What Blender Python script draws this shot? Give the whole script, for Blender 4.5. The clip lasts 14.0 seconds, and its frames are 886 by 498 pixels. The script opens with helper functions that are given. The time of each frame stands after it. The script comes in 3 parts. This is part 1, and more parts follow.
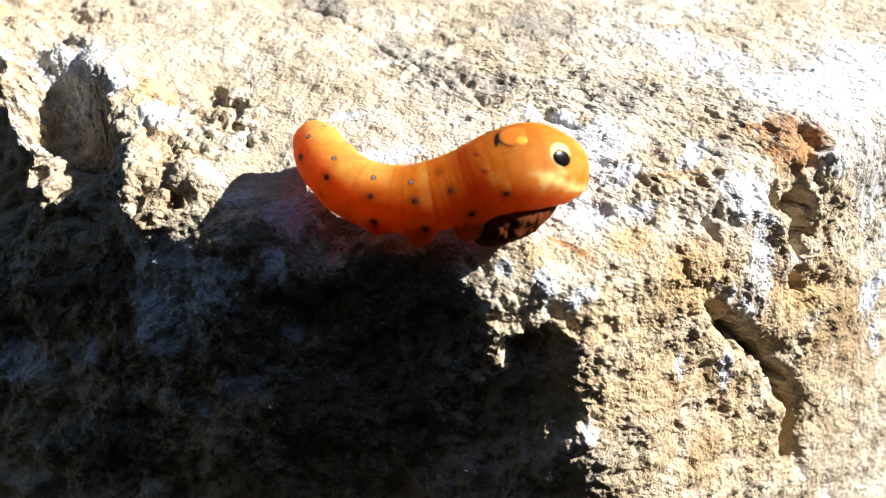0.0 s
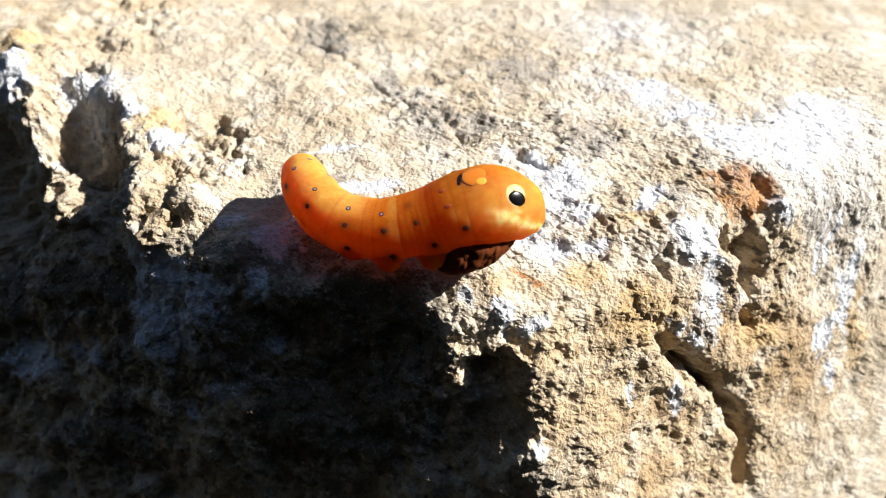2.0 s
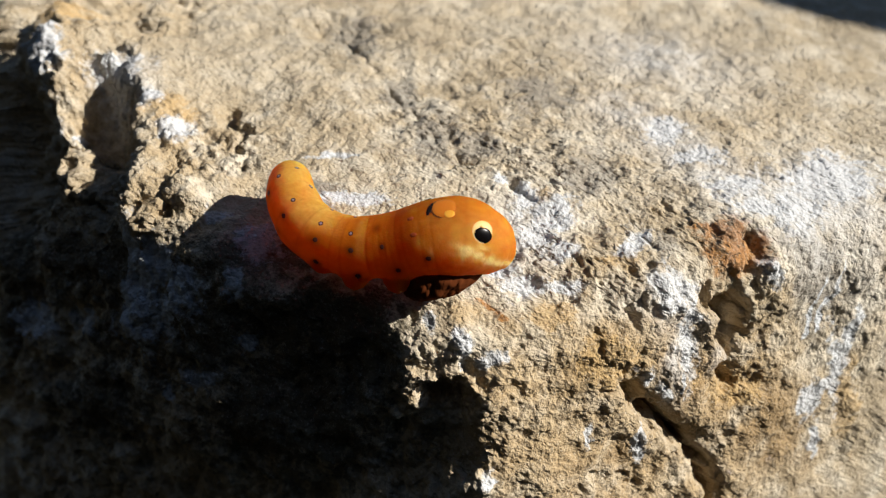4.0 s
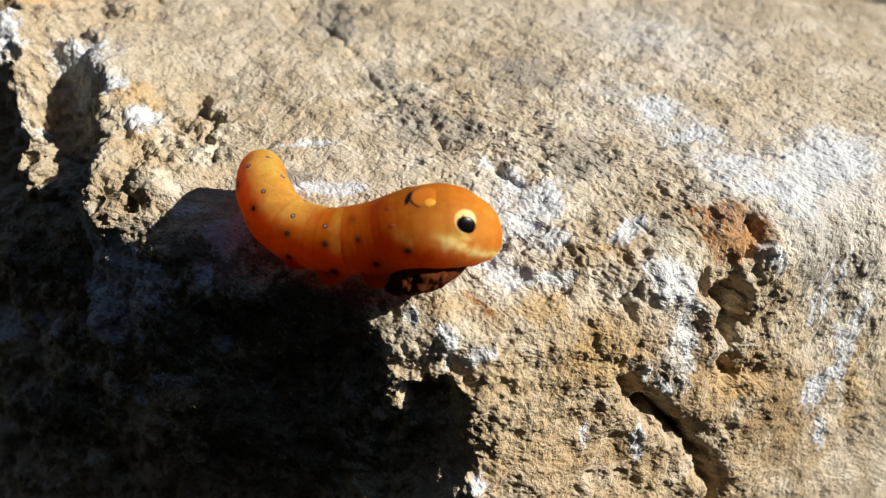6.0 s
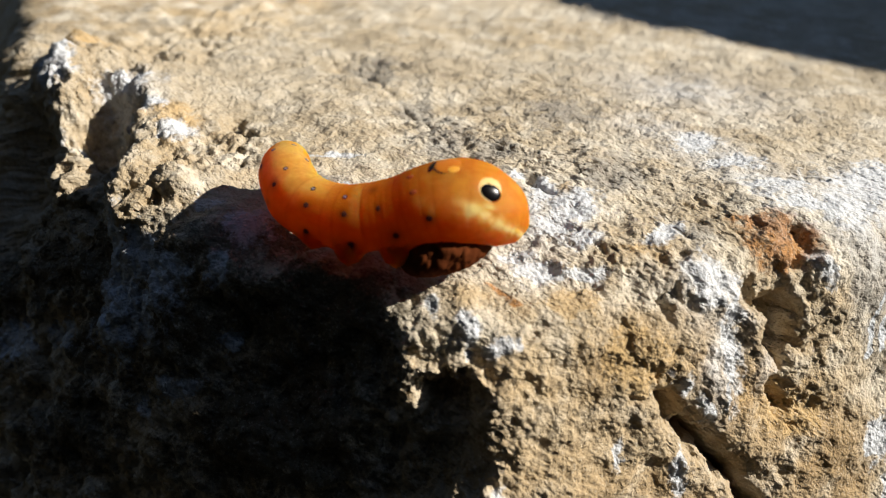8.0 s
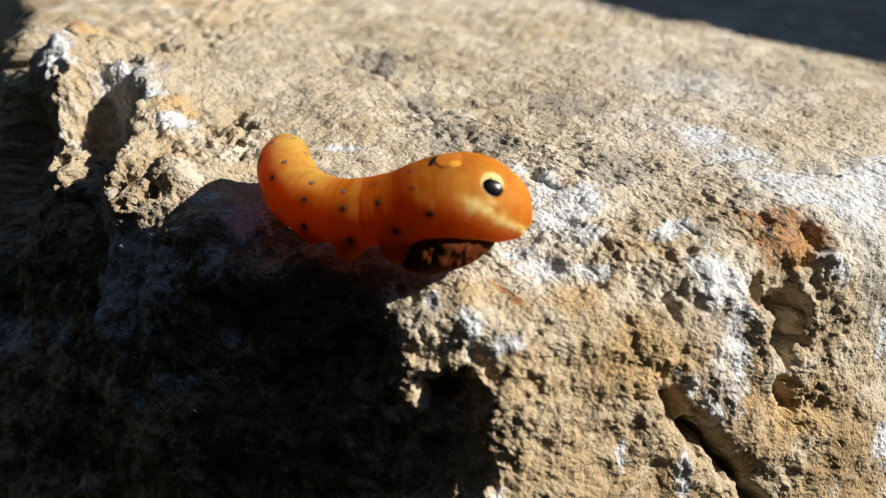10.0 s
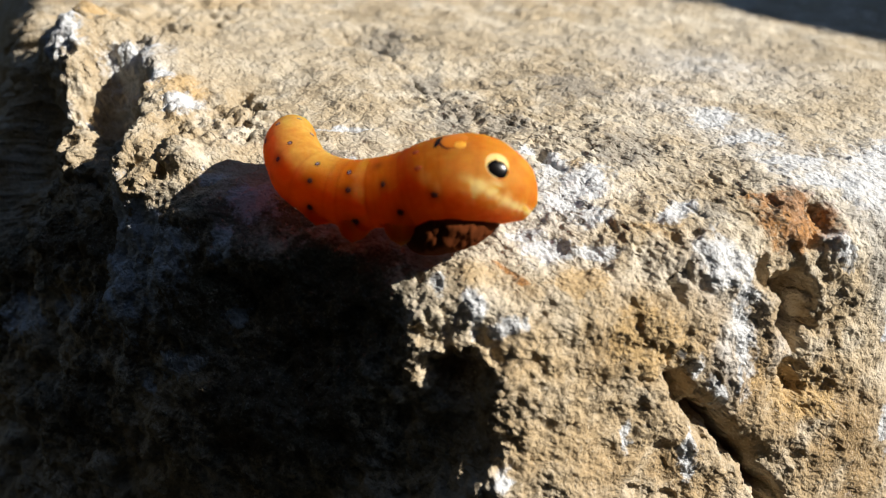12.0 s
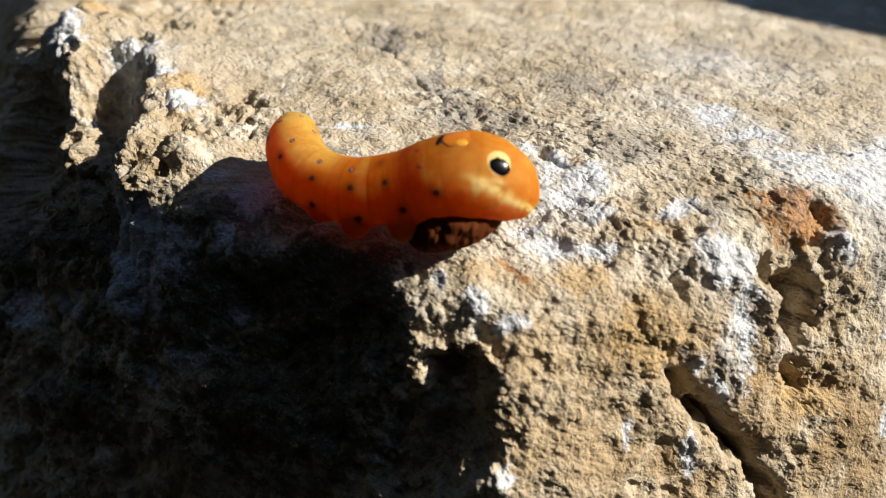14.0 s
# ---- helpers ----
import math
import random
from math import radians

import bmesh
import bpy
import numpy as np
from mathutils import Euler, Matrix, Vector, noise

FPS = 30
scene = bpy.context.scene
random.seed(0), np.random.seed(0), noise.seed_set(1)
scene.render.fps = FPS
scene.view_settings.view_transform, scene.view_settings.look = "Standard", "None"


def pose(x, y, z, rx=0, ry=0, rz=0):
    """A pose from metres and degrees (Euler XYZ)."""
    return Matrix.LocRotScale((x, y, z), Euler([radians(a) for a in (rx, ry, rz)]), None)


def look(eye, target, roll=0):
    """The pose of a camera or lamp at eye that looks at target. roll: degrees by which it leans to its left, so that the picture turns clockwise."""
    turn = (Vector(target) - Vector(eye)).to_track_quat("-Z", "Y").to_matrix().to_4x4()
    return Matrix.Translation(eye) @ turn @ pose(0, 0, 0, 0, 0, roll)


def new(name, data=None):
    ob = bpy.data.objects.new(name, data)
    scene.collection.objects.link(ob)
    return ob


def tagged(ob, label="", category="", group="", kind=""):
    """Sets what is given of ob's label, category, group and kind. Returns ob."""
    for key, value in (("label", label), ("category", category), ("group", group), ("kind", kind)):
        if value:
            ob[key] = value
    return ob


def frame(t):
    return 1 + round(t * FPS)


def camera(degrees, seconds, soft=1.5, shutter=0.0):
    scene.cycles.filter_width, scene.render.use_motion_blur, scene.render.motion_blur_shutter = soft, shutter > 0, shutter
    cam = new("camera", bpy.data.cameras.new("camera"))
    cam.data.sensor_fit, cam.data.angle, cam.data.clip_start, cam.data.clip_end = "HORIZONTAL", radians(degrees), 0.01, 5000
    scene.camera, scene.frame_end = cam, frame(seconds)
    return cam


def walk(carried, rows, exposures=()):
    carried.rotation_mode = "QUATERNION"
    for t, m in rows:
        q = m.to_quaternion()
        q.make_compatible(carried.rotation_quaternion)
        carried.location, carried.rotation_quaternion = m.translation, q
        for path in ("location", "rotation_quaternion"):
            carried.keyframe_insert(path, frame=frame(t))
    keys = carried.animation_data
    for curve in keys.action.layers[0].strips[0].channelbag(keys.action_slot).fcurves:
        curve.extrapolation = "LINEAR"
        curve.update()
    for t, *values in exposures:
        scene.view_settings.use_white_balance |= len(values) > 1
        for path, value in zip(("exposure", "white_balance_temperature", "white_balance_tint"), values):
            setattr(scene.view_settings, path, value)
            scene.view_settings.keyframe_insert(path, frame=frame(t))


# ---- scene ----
cam = camera(56.07, 14.0, soft=1.1)
cam.data.dof.use_dof, cam.data.dof.focus_distance, cam.data.dof.aperture_fstop = True, 0.134, 18.0
# seconds, eye, a point looked at, roll
PATH = [
    (0, (0.00160, -0.00109, 0.39977), (0.00013, 0.09413, 0.32676), -0.34),
    (0.5, (0.00574, -0.00021, 0.40081), (0.00614, 0.09685, 0.33025), 1.17),
    (1, (0.00265, -0.00413, 0.40536), (0.00359, 0.09360, 0.33573), 1.46),
    (1.5, (0.00626, -0.01031, 0.40798), (0.00725, 0.08745, 0.33839), 1.30),
    (2, (0.01040, -0.00943, 0.40803), (0.00540, 0.08728, 0.33717), 0.94),
    (2.5, (0.02624, -0.00220, 0.41090), (0.01525, 0.09413, 0.34019), 2.78),
    (3, (0.02866, -0.00367, 0.41318), (0.01466, 0.09134, 0.34122), 3.80),
    (3.2, (0.02797, -0.00406, 0.41556), (0.01275, 0.09011, 0.34276), 3.87),
    (5.3, (0.02454, 0.00162, 0.41361), (0.01065, 0.09443, 0.33882), 4.87),
    (5.5, (0.02625, 0.00286, 0.41245), (0.01258, 0.09545, 0.33734), 4.55),
    (6, (0.02640, 0.00324, 0.41085), (0.01227, 0.09568, 0.33565), 3.25),
    (6.5, (0.02608, 0.00039, 0.40981), (0.00983, 0.09440, 0.33702), 2.57),
    (7, (0.03005, -0.00565, 0.39168), (0.00970, 0.09489, 0.32940), 2.85),
    (7.2, (0.03174, -0.00639, 0.38758), (0.00961, 0.09730, 0.33137), 3.03),
    (9.5, (0.03268, -0.00197, 0.38510), (0.00785, 0.10179, 0.33016), 2.91),
    (10, (0.03259, -0.00276, 0.38501), (0.00781, 0.10035, 0.32886), 2.95),
    (10.5, (0.03254, -0.00175, 0.38481), (0.00796, 0.10067, 0.32730), 3.01),
    (11, (0.03332, -0.00314, 0.38555), (0.00802, 0.09887, 0.32764), 2.81),
    (11.5, (0.03332, -0.00285, 0.38531), (0.00755, 0.09891, 0.32717), 2.75),
    (12, (0.03336, -0.00277, 0.38513), (0.00754, 0.09874, 0.32656), 2.75),
    (12.5, (0.03333, -0.00247, 0.38521), (0.00753, 0.09849, 0.32570), 2.71),
    (13, (0.03313, -0.00256, 0.38514), (0.00782, 0.09861, 0.32577), 2.95),
    (13.5, (0.03353, -0.00319, 0.38556), (0.00744, 0.09823, 0.32696), 2.65),
    (14, (0.03340, -0.00282, 0.38549), (0.00737, 0.09828, 0.32632), 2.68),
]
# seconds, stops, kelvin, tint
STOPS = [(0.0, 1.31, 6000.0, 10.0), (0.5, 1.45, 6000.0, 10.0), (1.0, 1.01, 6000.0, 10.0), (1.5, 1.09, 6000.0, 10.0), (2.0, 1.15, 6000.0, 10.0), (2.2, 1.28, 6000.0, 10.0), (2.5, 0.5, 6400.0, 8.0), (3.0, 0.38, 6400.0, 8.0), (5.3, 0.47, 6400.0, 8.0), (6.5, 0.46, 6400.0, 8.0), (7.0, 0.58, 6400.0, 8.0), (9.4, 0.38, 6400.0, 8.0), (10.5, 0.54, 6400.0, 8.0), (14.0, 0.55, 6400.0, 8.0)]
walk(cam, [(t, look(eye, target, roll)) for t, eye, target, roll in PATH], STOPS)

# ---- light ----
SUN = Vector((0.785, 0.08, 0.615)).normalized()
world = bpy.data.worlds.new("sky")
scene.world = world
world.use_nodes = True
wn = world.node_tree
sky = wn.nodes.new("ShaderNodeTexSky")
sky.sky_type, sky.sun_disc = "NISHITA", False
sky.sun_elevation = math.asin(SUN.z)
sky.sun_rotation = math.atan2(SUN.x, SUN.y)
sky.ozone_density, sky.dust_density = 4.0, 0.4
wn.nodes["Background"].inputs["Strength"].default_value = 0.041
wn.links.new(sky.outputs[0], wn.nodes["Background"].inputs["Color"])
sun = new("sun", bpy.data.lights.new("sun", "SUN"))
sun.data.energy, sun.data.angle, sun.data.color = 5.0, radians(0.55), (1.0, 0.922, 0.825)
sun.matrix_world = look(SUN * 20, (0, 0, 0))


# ---- materials ----
class Nodes:
    """Short forms for building a node material."""

    def __init__(self, name):
        self.mat = bpy.data.materials.new(name)
        self.mat.use_nodes = True
        self.tree = self.mat.node_tree
        self.bsdf = self.tree.nodes["Principled BSDF"]

    def put(self, socket, value):
        if hasattr(value, "is_output"):
            self.tree.links.new(value, socket)
        else:
            socket.default_value = value

    def set(self, **values):
        for key, value in values.items():
            self.put(self.bsdf.inputs[key.replace("_", " ")], value)

    def coords(self):
        return self.tree.nodes.new("ShaderNodeTexCoord").outputs["Object"]

    def drawn_out(self, turn, stretch):
        """Coordinates turned by Euler angles and drawn out along the first axis."""
        n = self.tree.nodes.new("ShaderNodeMapping")
        n.vector_type = "TEXTURE"
        self.put(n.inputs["Vector"], self.coords())
        n.inputs["Rotation"].default_value, n.inputs["Scale"].default_value = turn, stretch
        return n.outputs[0]

    def noise(self, scale, detail=4.0, rough=0.6, vector=None, distortion=0.0):
        n = self.tree.nodes.new("ShaderNodeTexNoise")
        self.put(n.inputs["Vector"], vector if vector is not None else self.coords())
        n.inputs["Scale"].default_value, n.inputs["Detail"].default_value = scale, detail
        n.inputs["Roughness"].default_value, n.inputs["Distortion"].default_value = rough, distortion
        return n.outputs["Fac"]

    def span(self, value, low, high, to_low=0.0, to_high=1.0):
        n = self.tree.nodes.new("ShaderNodeMapRange")
        n.interpolation_type = "SMOOTHSTEP"
        self.put(n.inputs["Value"], value)
        for key, v in (("From Min", low), ("From Max", high), ("To Min", to_low), ("To Max", to_high)):
            n.inputs[key].default_value = v
        return n.outputs["Result"]

    def math(self, op, a, b=0.0):
        n = self.tree.nodes.new("ShaderNodeMath")
        n.operation = op
        self.put(n.inputs[0], a)
        self.put(n.inputs[1], b)
        return n.outputs[0]

    def mix(self, fac, a, b, blend="MIX"):
        n = self.tree.nodes.new("ShaderNodeMix")
        n.data_type, n.blend_type = "RGBA", blend
        self.put(n.inputs["Factor"], fac)
        self.put(n.inputs[6], a if hasattr(a, "is_output") else (*a, 1))
        self.put(n.inputs[7], b if hasattr(b, "is_output") else (*b, 1))
        return n.outputs[2]

    def field(self, name):
        n = self.tree.nodes.new("ShaderNodeAttribute")
        n.attribute_name = name
        return n.outputs["Fac"]

    def bump(self, height, distance, strength=1.0):
        n = self.tree.nodes.new("ShaderNodeBump")
        n.inputs["Strength"].default_value, n.inputs["Distance"].default_value = strength, distance
        self.put(n.inputs["Height"], height)
        self.put(self.bsdf.inputs["Normal"], n.outputs[0])


def stone_material():
    n = Nodes("weathered_stone")
    broad, mid, fine = n.noise(28, 4), n.noise(130, 5), n.noise(900, 4, 0.7)
    tan = n.mix(n.span(broad, 0.35, 0.68), (0.45, 0.375, 0.265), (0.58, 0.515, 0.405))
    tan = n.mix(n.span(mid, 0.42, 0.7), tan, (0.68, 0.62, 0.51))
    tan = n.mix(n.span(n.noise(75, 5, 0.65, distortion=0.6), 0.56, 0.74, 0, 0.4), tan, (0.32, 0.275, 0.21))
    tan = n.mix(n.math("MULTIPLY", n.field("rough"), n.span(mid, 0.3, 0.66, 0.8, 0.1)), tan, (0.46, 0.34, 0.19))
    ragged = n.math("ADD", n.math("MULTIPLY", n.noise(120, 5, 0.7, distortion=0.4), 1.6), n.math("MULTIPLY", n.noise(480, 4, 0.7), 1.2))
    ragged = n.math("SUBTRACT", n.math("ADD", ragged, n.math("MULTIPLY", n.noise(1700, 2), 0.5)), 1.65)

    def patch(name, colour, strength, low, high):
        amount = n.span(n.math("ADD", n.math("MULTIPLY", n.field(name), 0.75), ragged), low, high)
        return n.mix(n.math("MULTIPLY", amount, strength), tan, colour)

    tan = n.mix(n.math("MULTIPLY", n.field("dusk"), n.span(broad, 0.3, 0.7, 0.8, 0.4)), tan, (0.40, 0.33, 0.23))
    tan = n.mix(n.math("MULTIPLY", n.field("brown"), n.span(mid, 0.3, 0.7, 0.95, 0.45)), tan, n.mix(n.span(broad, 0.35, 0.65), (0.34, 0.235, 0.12), (0.47, 0.355, 0.21)))
    tan = patch("shade_film", n.mix(n.span(mid, 0.35, 0.65), (0.075, 0.055, 0.030), (0.11, 0.095, 0.062)), 0.85, 0.22, 0.70)
    tan = patch("grey", (0.25, 0.235, 0.21), 0.65, 0.30, 0.75)
    tan = patch("ochre", (0.50, 0.33, 0.135), 0.65, 0.28, 0.75)
    tan = patch("pale", n.mix(n.span(fine, 0.3, 0.7), (0.57, 0.62, 0.69), (0.74, 0.79, 0.86)), 0.74, 0.30, 0.72)
    tan = n.mix(n.math("MULTIPLY", n.field("bloom"), n.span(n.noise(210, 5, 0.7), 0.32, 0.6, 0.2, 0.55)), tan, (0.66, 0.67, 0.68))
    tan = patch("rust", n.mix(n.span(mid, 0.35, 0.65), (0.50, 0.22, 0.045), (0.30, 0.14, 0.055)), 0.85, 0.28, 0.90)
    grit = n.field("grit")
    # slots: shade of pits too fine for the mesh, painted as dark flecks
    slots = n.noise(1150, 2, 0.55, vector=n.drawn_out((0.0, 0.0, -0.62), (2.8, 1.0, 1.0)))
    tan = n.mix(n.math("MULTIPLY", n.span(slots, 0.575, 0.64), n.span(grit, 0.0, 0.8, 0.12, 0.9)), tan, (0.085, 0.065, 0.042))
    tan = n.mix(n.math("MULTIPLY", n.span(fine, 0.32, 0.48, 1.0, 0.0), n.span(grit, 0.0, 1.0, 0.36, 0.75)), tan, (0.15, 0.115, 0.08))
    tan = n.mix(n.span(n.noise(2200, 2, 0.5), 0.56, 0.70, 0.0, 0.24), tan, (0.82, 0.77, 0.67))
    n.set(Base_Color=tan, Roughness=0.92)
    n.bsdf.inputs["Specular IOR Level"].default_value = 0.25
    n.bump(n.math("SUBTRACT", n.math("ADD", n.noise(1500, 3, 0.6), n.math("MULTIPLY", n.noise(520, 3, 0.6), n.span(n.field("rough"), 0.3, 0.9, 0.5, 1.3))), n.math("MULTIPLY", n.span(slots, 0.55, 0.68), 0.3)), 0.0005, 1.0)
    return n.mat


def soil_material():
    n = Nodes("dark_soil")
    c = n.mix(n.span(n.noise(9, 5), 0.35, 0.65), (0.012, 0.011, 0.009), (0.022, 0.024, 0.014))
    n.set(Base_Color=c, Roughness=0.95)
    n.bump(n.noise(60, 6, 0.7), 0.01)
    return n.mat


def skin_material():
    n = Nodes("caterpillar_skin")
    mottled = n.noise(380, 5, 0.65, distortion=0.5)
    c = n.mix(n.span(mottled, 0.3, 0.7), (0.53, 0.150, 0.005), (0.65, 0.225, 0.010))
    c = n.mix(n.math("MULTIPLY", n.field("rufous"), 0.78), c, (0.50, 0.080, 0.002))
    c = n.mix(n.math("MULTIPLY", n.field("yellow"), n.span(mottled, 0.25, 0.65, 0.55, 0.95)), c, (0.92, 0.58, 0.13))
    c = n.mix(n.math("MULTIPLY", n.field("band"), n.span(mottled, 0.25, 0.6, 0.7, 1.0)), c, (0.93, 0.70, 0.27))
    # shade in the creases and wrinkles, painted as a darker red
    c = n.mix(n.math("MULTIPLY", n.field("fold"), 0.6), c, (0.34, 0.06, 0.006))
    c = n.mix(n.math("MULTIPLY", n.field("soot"), 0.8), c, (0.07, 0.016, 0.006))
    n.set(Base_Color=c, Roughness=0.58, Subsurface_Weight=n.span(n.field("band"), 0.0, 1.0, 1.0, 0.15), Subsurface_Radius=(1.2, 0.34, 0.06), Subsurface_Scale=0.014)
    n.bsdf.inputs["Specular IOR Level"].default_value = 0.09
    n.bump(n.math("ADD", n.noise(2600, 3, 0.6), n.noise(700, 2)), 0.00007, 0.7)
    # light that passes through the body
    glow = n.tree.nodes.new("ShaderNodeBsdfTranslucent")
    n.put(glow.inputs["Color"], n.mix(0.5, c, (1.0, 0.33, 0.015)))
    both = n.tree.nodes.new("ShaderNodeMixShader")
    n.put(both.inputs[0], n.span(n.field("band"), 0.0, 0.8, 0.41, 0.05))
    n.tree.links.new(n.bsdf.outputs[0], both.inputs[1])
    n.tree.links.new(glow.outputs[0], both.inputs[2])
    n.tree.links.new(both.outputs[0], n.tree.nodes["Material Output"].inputs["Surface"])
    return n.mat


def plain(name, colour, rough, colour_b=None, scale=900, sss=0.0):
    n = Nodes(name)
    n.set(Base_Color=n.mix(n.noise(scale, 3), colour, colour_b or tuple(0.75 * c for c in colour)), Roughness=rough)
    n.bsdf.inputs["Specular IOR Level"].default_value = 0.12
    if sss:
        n.set(Subsurface_Weight=sss, Subsurface_Radius=(1.0, 0.4, 0.1), Subsurface_Scale=0.0012)
    return n.mat


STONE, SOIL, SKIN = stone_material(), soil_material(), skin_material()
BLACK = plain("glossy_black", (0.004, 0.003, 0.003), 0.2)
BLACK.node_tree.nodes["Principled BSDF"].inputs["Specular IOR Level"].default_value = 0.12
SOOT = plain("dull_black_skin", (0.010, 0.007, 0.006), 0.6)
CREAM = plain("cream_skin", (0.80, 0.62, 0.32), 0.4, (0.78, 0.45, 0.12), 450, sss=0.3)
AMBER = plain("amber_skin", (0.80, 0.33, 0.03), 0.5, (0.86, 0.44, 0.07), sss=0.4)
UMBER = plain("umber_skin", (0.13, 0.035, 0.012), 0.55)
TAWNY = plain("tawny_skin", (0.56, 0.15, 0.012), 0.5, (0.62, 0.20, 0.02), sss=0.5)
RED_SPOT = plain("dull_red_skin", (0.5, 0.10, 0.03), 0.45, sss=0.3)
LEMON = plain("yellow_skin", (0.88, 0.56, 0.13), 0.5, (0.80, 0.40, 0.05), 500, sss=0.5)
LILAC = plain("lilac_skin", (0.36, 0.27, 0.36), 0.45)
DOT_RIM = plain("dark_dot_skin", (0.12, 0.04, 0.025), 0.5)
LEG = plain("brown_leg_skin", (0.09, 0.024, 0.008), 0.95, (0.18, 0.05, 0.016), 1400)
LEG.node_tree.nodes["Principled BSDF"].inputs["Specular IOR Level"].default_value = 0.02


def part(name, bm, material, parent=None, label="", smooth=True):
    """Links a bmesh as one mesh object, under parent if there is one."""
    mesh = bpy.data.meshes.new(name)
    for f in bm.faces:
        f.smooth = smooth
    bm.to_mesh(mesh)
    bm.free()
    mesh.materials.append(material)
    ob = new(name, mesh)
    ob.parent = parent
    return tagged(ob, label)


# ---- noise on arrays ----
TABLE = np.random.RandomState(7).rand(3, 65536)


def lattice(ix, iy, iz, seed):
    """Whole-number places mixed into an index of TABLE."""
    h = ix * 73856093 ^ iy * 19349663 ^ iz * 83492791 ^ seed * 2654435
    return (h ^ (h >> 15)) & 65535


def value_noise(p, seed):
    """Smooth noise, -1 to 1, at points p (n, 3)."""
    i = np.floor(p).astype(np.int64)
    f = p - i
    f = f * f * f * (f * (f * 6 - 15) + 10)
    x, y, z = i.T
    total = np.zeros(len(p))
    for dx in (0, 1):
        wx = f[:, 0] if dx else 1 - f[:, 0]
        for dy in (0, 1):
            wxy = wx * (f[:, 1] if dy else 1 - f[:, 1])
            for dz in (0, 1):
                total += wxy * (f[:, 2] if dz else 1 - f[:, 2]) * TABLE[0][lattice(x + dx, y + dy, z + dz, seed)]
    return total * 2 - 1


def fbm(p, scale, octaves, seed, gain=0.55):
    total, amp = np.zeros(len(p)), 1.0
    turn = np.array(Euler((0.6, 0.8, 0.3)).to_matrix())
    q = p * scale
    for k in range(octaves):
        total += amp * value_noise(q, seed + k)
        q = (q @ turn.T) * 2.03 + 7.7
        amp *= gain
    return total


def grains(p, scale, seed):
    """Distance to the nearest of scattered points, in cells."""
    q = p * scale
    i = np.floor(q).astype(np.int64)
    f = (q - i).T
    best = np.full(len(p), 9.0)
    for dx in (-1, 0, 1):
        for dy in (-1, 0, 1):
            for dz in (-1, 0, 1):
                k = lattice(i[:, 0] + dx, i[:, 1] + dy, i[:, 2] + dz, seed)
                d = (dx + TABLE[0][k] - f[0]) ** 2 + (dy + TABLE[1][k] - f[1]) ** 2 + (dz + TABLE[2][k] - f[2]) ** 2
                np.minimum(best, d, out=best)
    return np.sqrt(best)


def smooth(x, low, high):
    x = np.clip((x - low) / (high - low), 0, 1)
    return x * x * (3 - 2 * x)


# ---- the boulder: a soft meeting of planes, in centimetres, seen from the slanting direction RISE ----
SLANT = radians(28)
ALONG, RISE, MIDST = np.array((0, math.cos(SLANT), math.sin(SLANT))), np.array((0, -math.sin(SLANT), math.cos(SLANT))), np.array((0, 10.0, 33.0))
# azimuth and height of each face's normal, distance from MIDST
FACES = [
    (90.0, 90.0, 0.453), (-55.7, 13.6, 2.221), (-98.2, 3.9, 1.514), (-116.1, 16.8, 1.748), (-87.6, 70.6, -0.047), (-64.0, 26.2, 1.732),
    (218.0, 30.0, 4.50), (-20.0, 1.0, 9.55), (80.0, 52.0, 26.0), (170.0, 20.0, 30.0), (15.0, 30.0, 16.0),
]
SOFT = 0.28
# hollows and lumps: centre, two half axes (along, across), depth or height
HOLLOWS = [
    (-6.38, 1.85, 0.85, -1.5, 0.66, 0.33, 1.8), (-8.5, 1.6, 1.4, 0.05, 0.36, -1.7, 1.25), (-5.91, 1.73, 0.39, 0.08, 0.36, -0.71, 0.3), (-5.88, 0.08, 0.88, -0.08, -0.05, -0.46, 0.3),
]
RECESSES = [
    (1.45, -2.15, 0.48, 0.05, 0.05, -0.25, 0.35),
    (1.3, -1.68, 0.6, 0.08, 0.05, -0.25, 0.22),
    (-1.22, -1.83, 1.71, 0.15, -0.07, -0.76, 0.5), (1.09, -2.71, 0.97, 0.14, 0.04, -0.55, 0.45),
]
HOLES = [
    (-4.01, 2.86, 0.25, 0.05, 0.13, -0.26, 0.24), (-3.5, 2.37, 0.11, 0.02, 0.14, -0.31, 0.2), (5.8, 1.85, 0.13, 0.02, -0.01, -0.14, 0.2),
    (5.83, 0.60, 0.30, 0.10, 0.05, -0.14, 0.32), (5.92, 0.26, 0.27, 0.10, 0.06, -0.14, 0.28), (6.16, -0.21, 0.18, 0.05, 0.05, -0.09, 0.18),
    (4.2, 0.66, 0.14, 0.03, 0.01, -0.09, 0.13), (4.14, 0.04, 0.1, 0.03, 0.05, -0.26, 0.16), (-5.0, 0.75, 0.08, 0.0, 0.03, -0.4, 0.2), (-4.5, 0.2, 0.09, 0.0, 0.0, -0.14, 0.12), (-4.1, 0.25, 0.07, 0.0, 0.03, -0.25, 0.14), (-4.3, 1.3, 0.06, 0.0, 0.05, -0.3, 0.16),
    (5.34, 0.7, 0.09, 0.03, 0.03, -0.15, 0.15), (5.86, 0.42, 0.33, 0.10, 0.07, -0.27, 0.75),
]
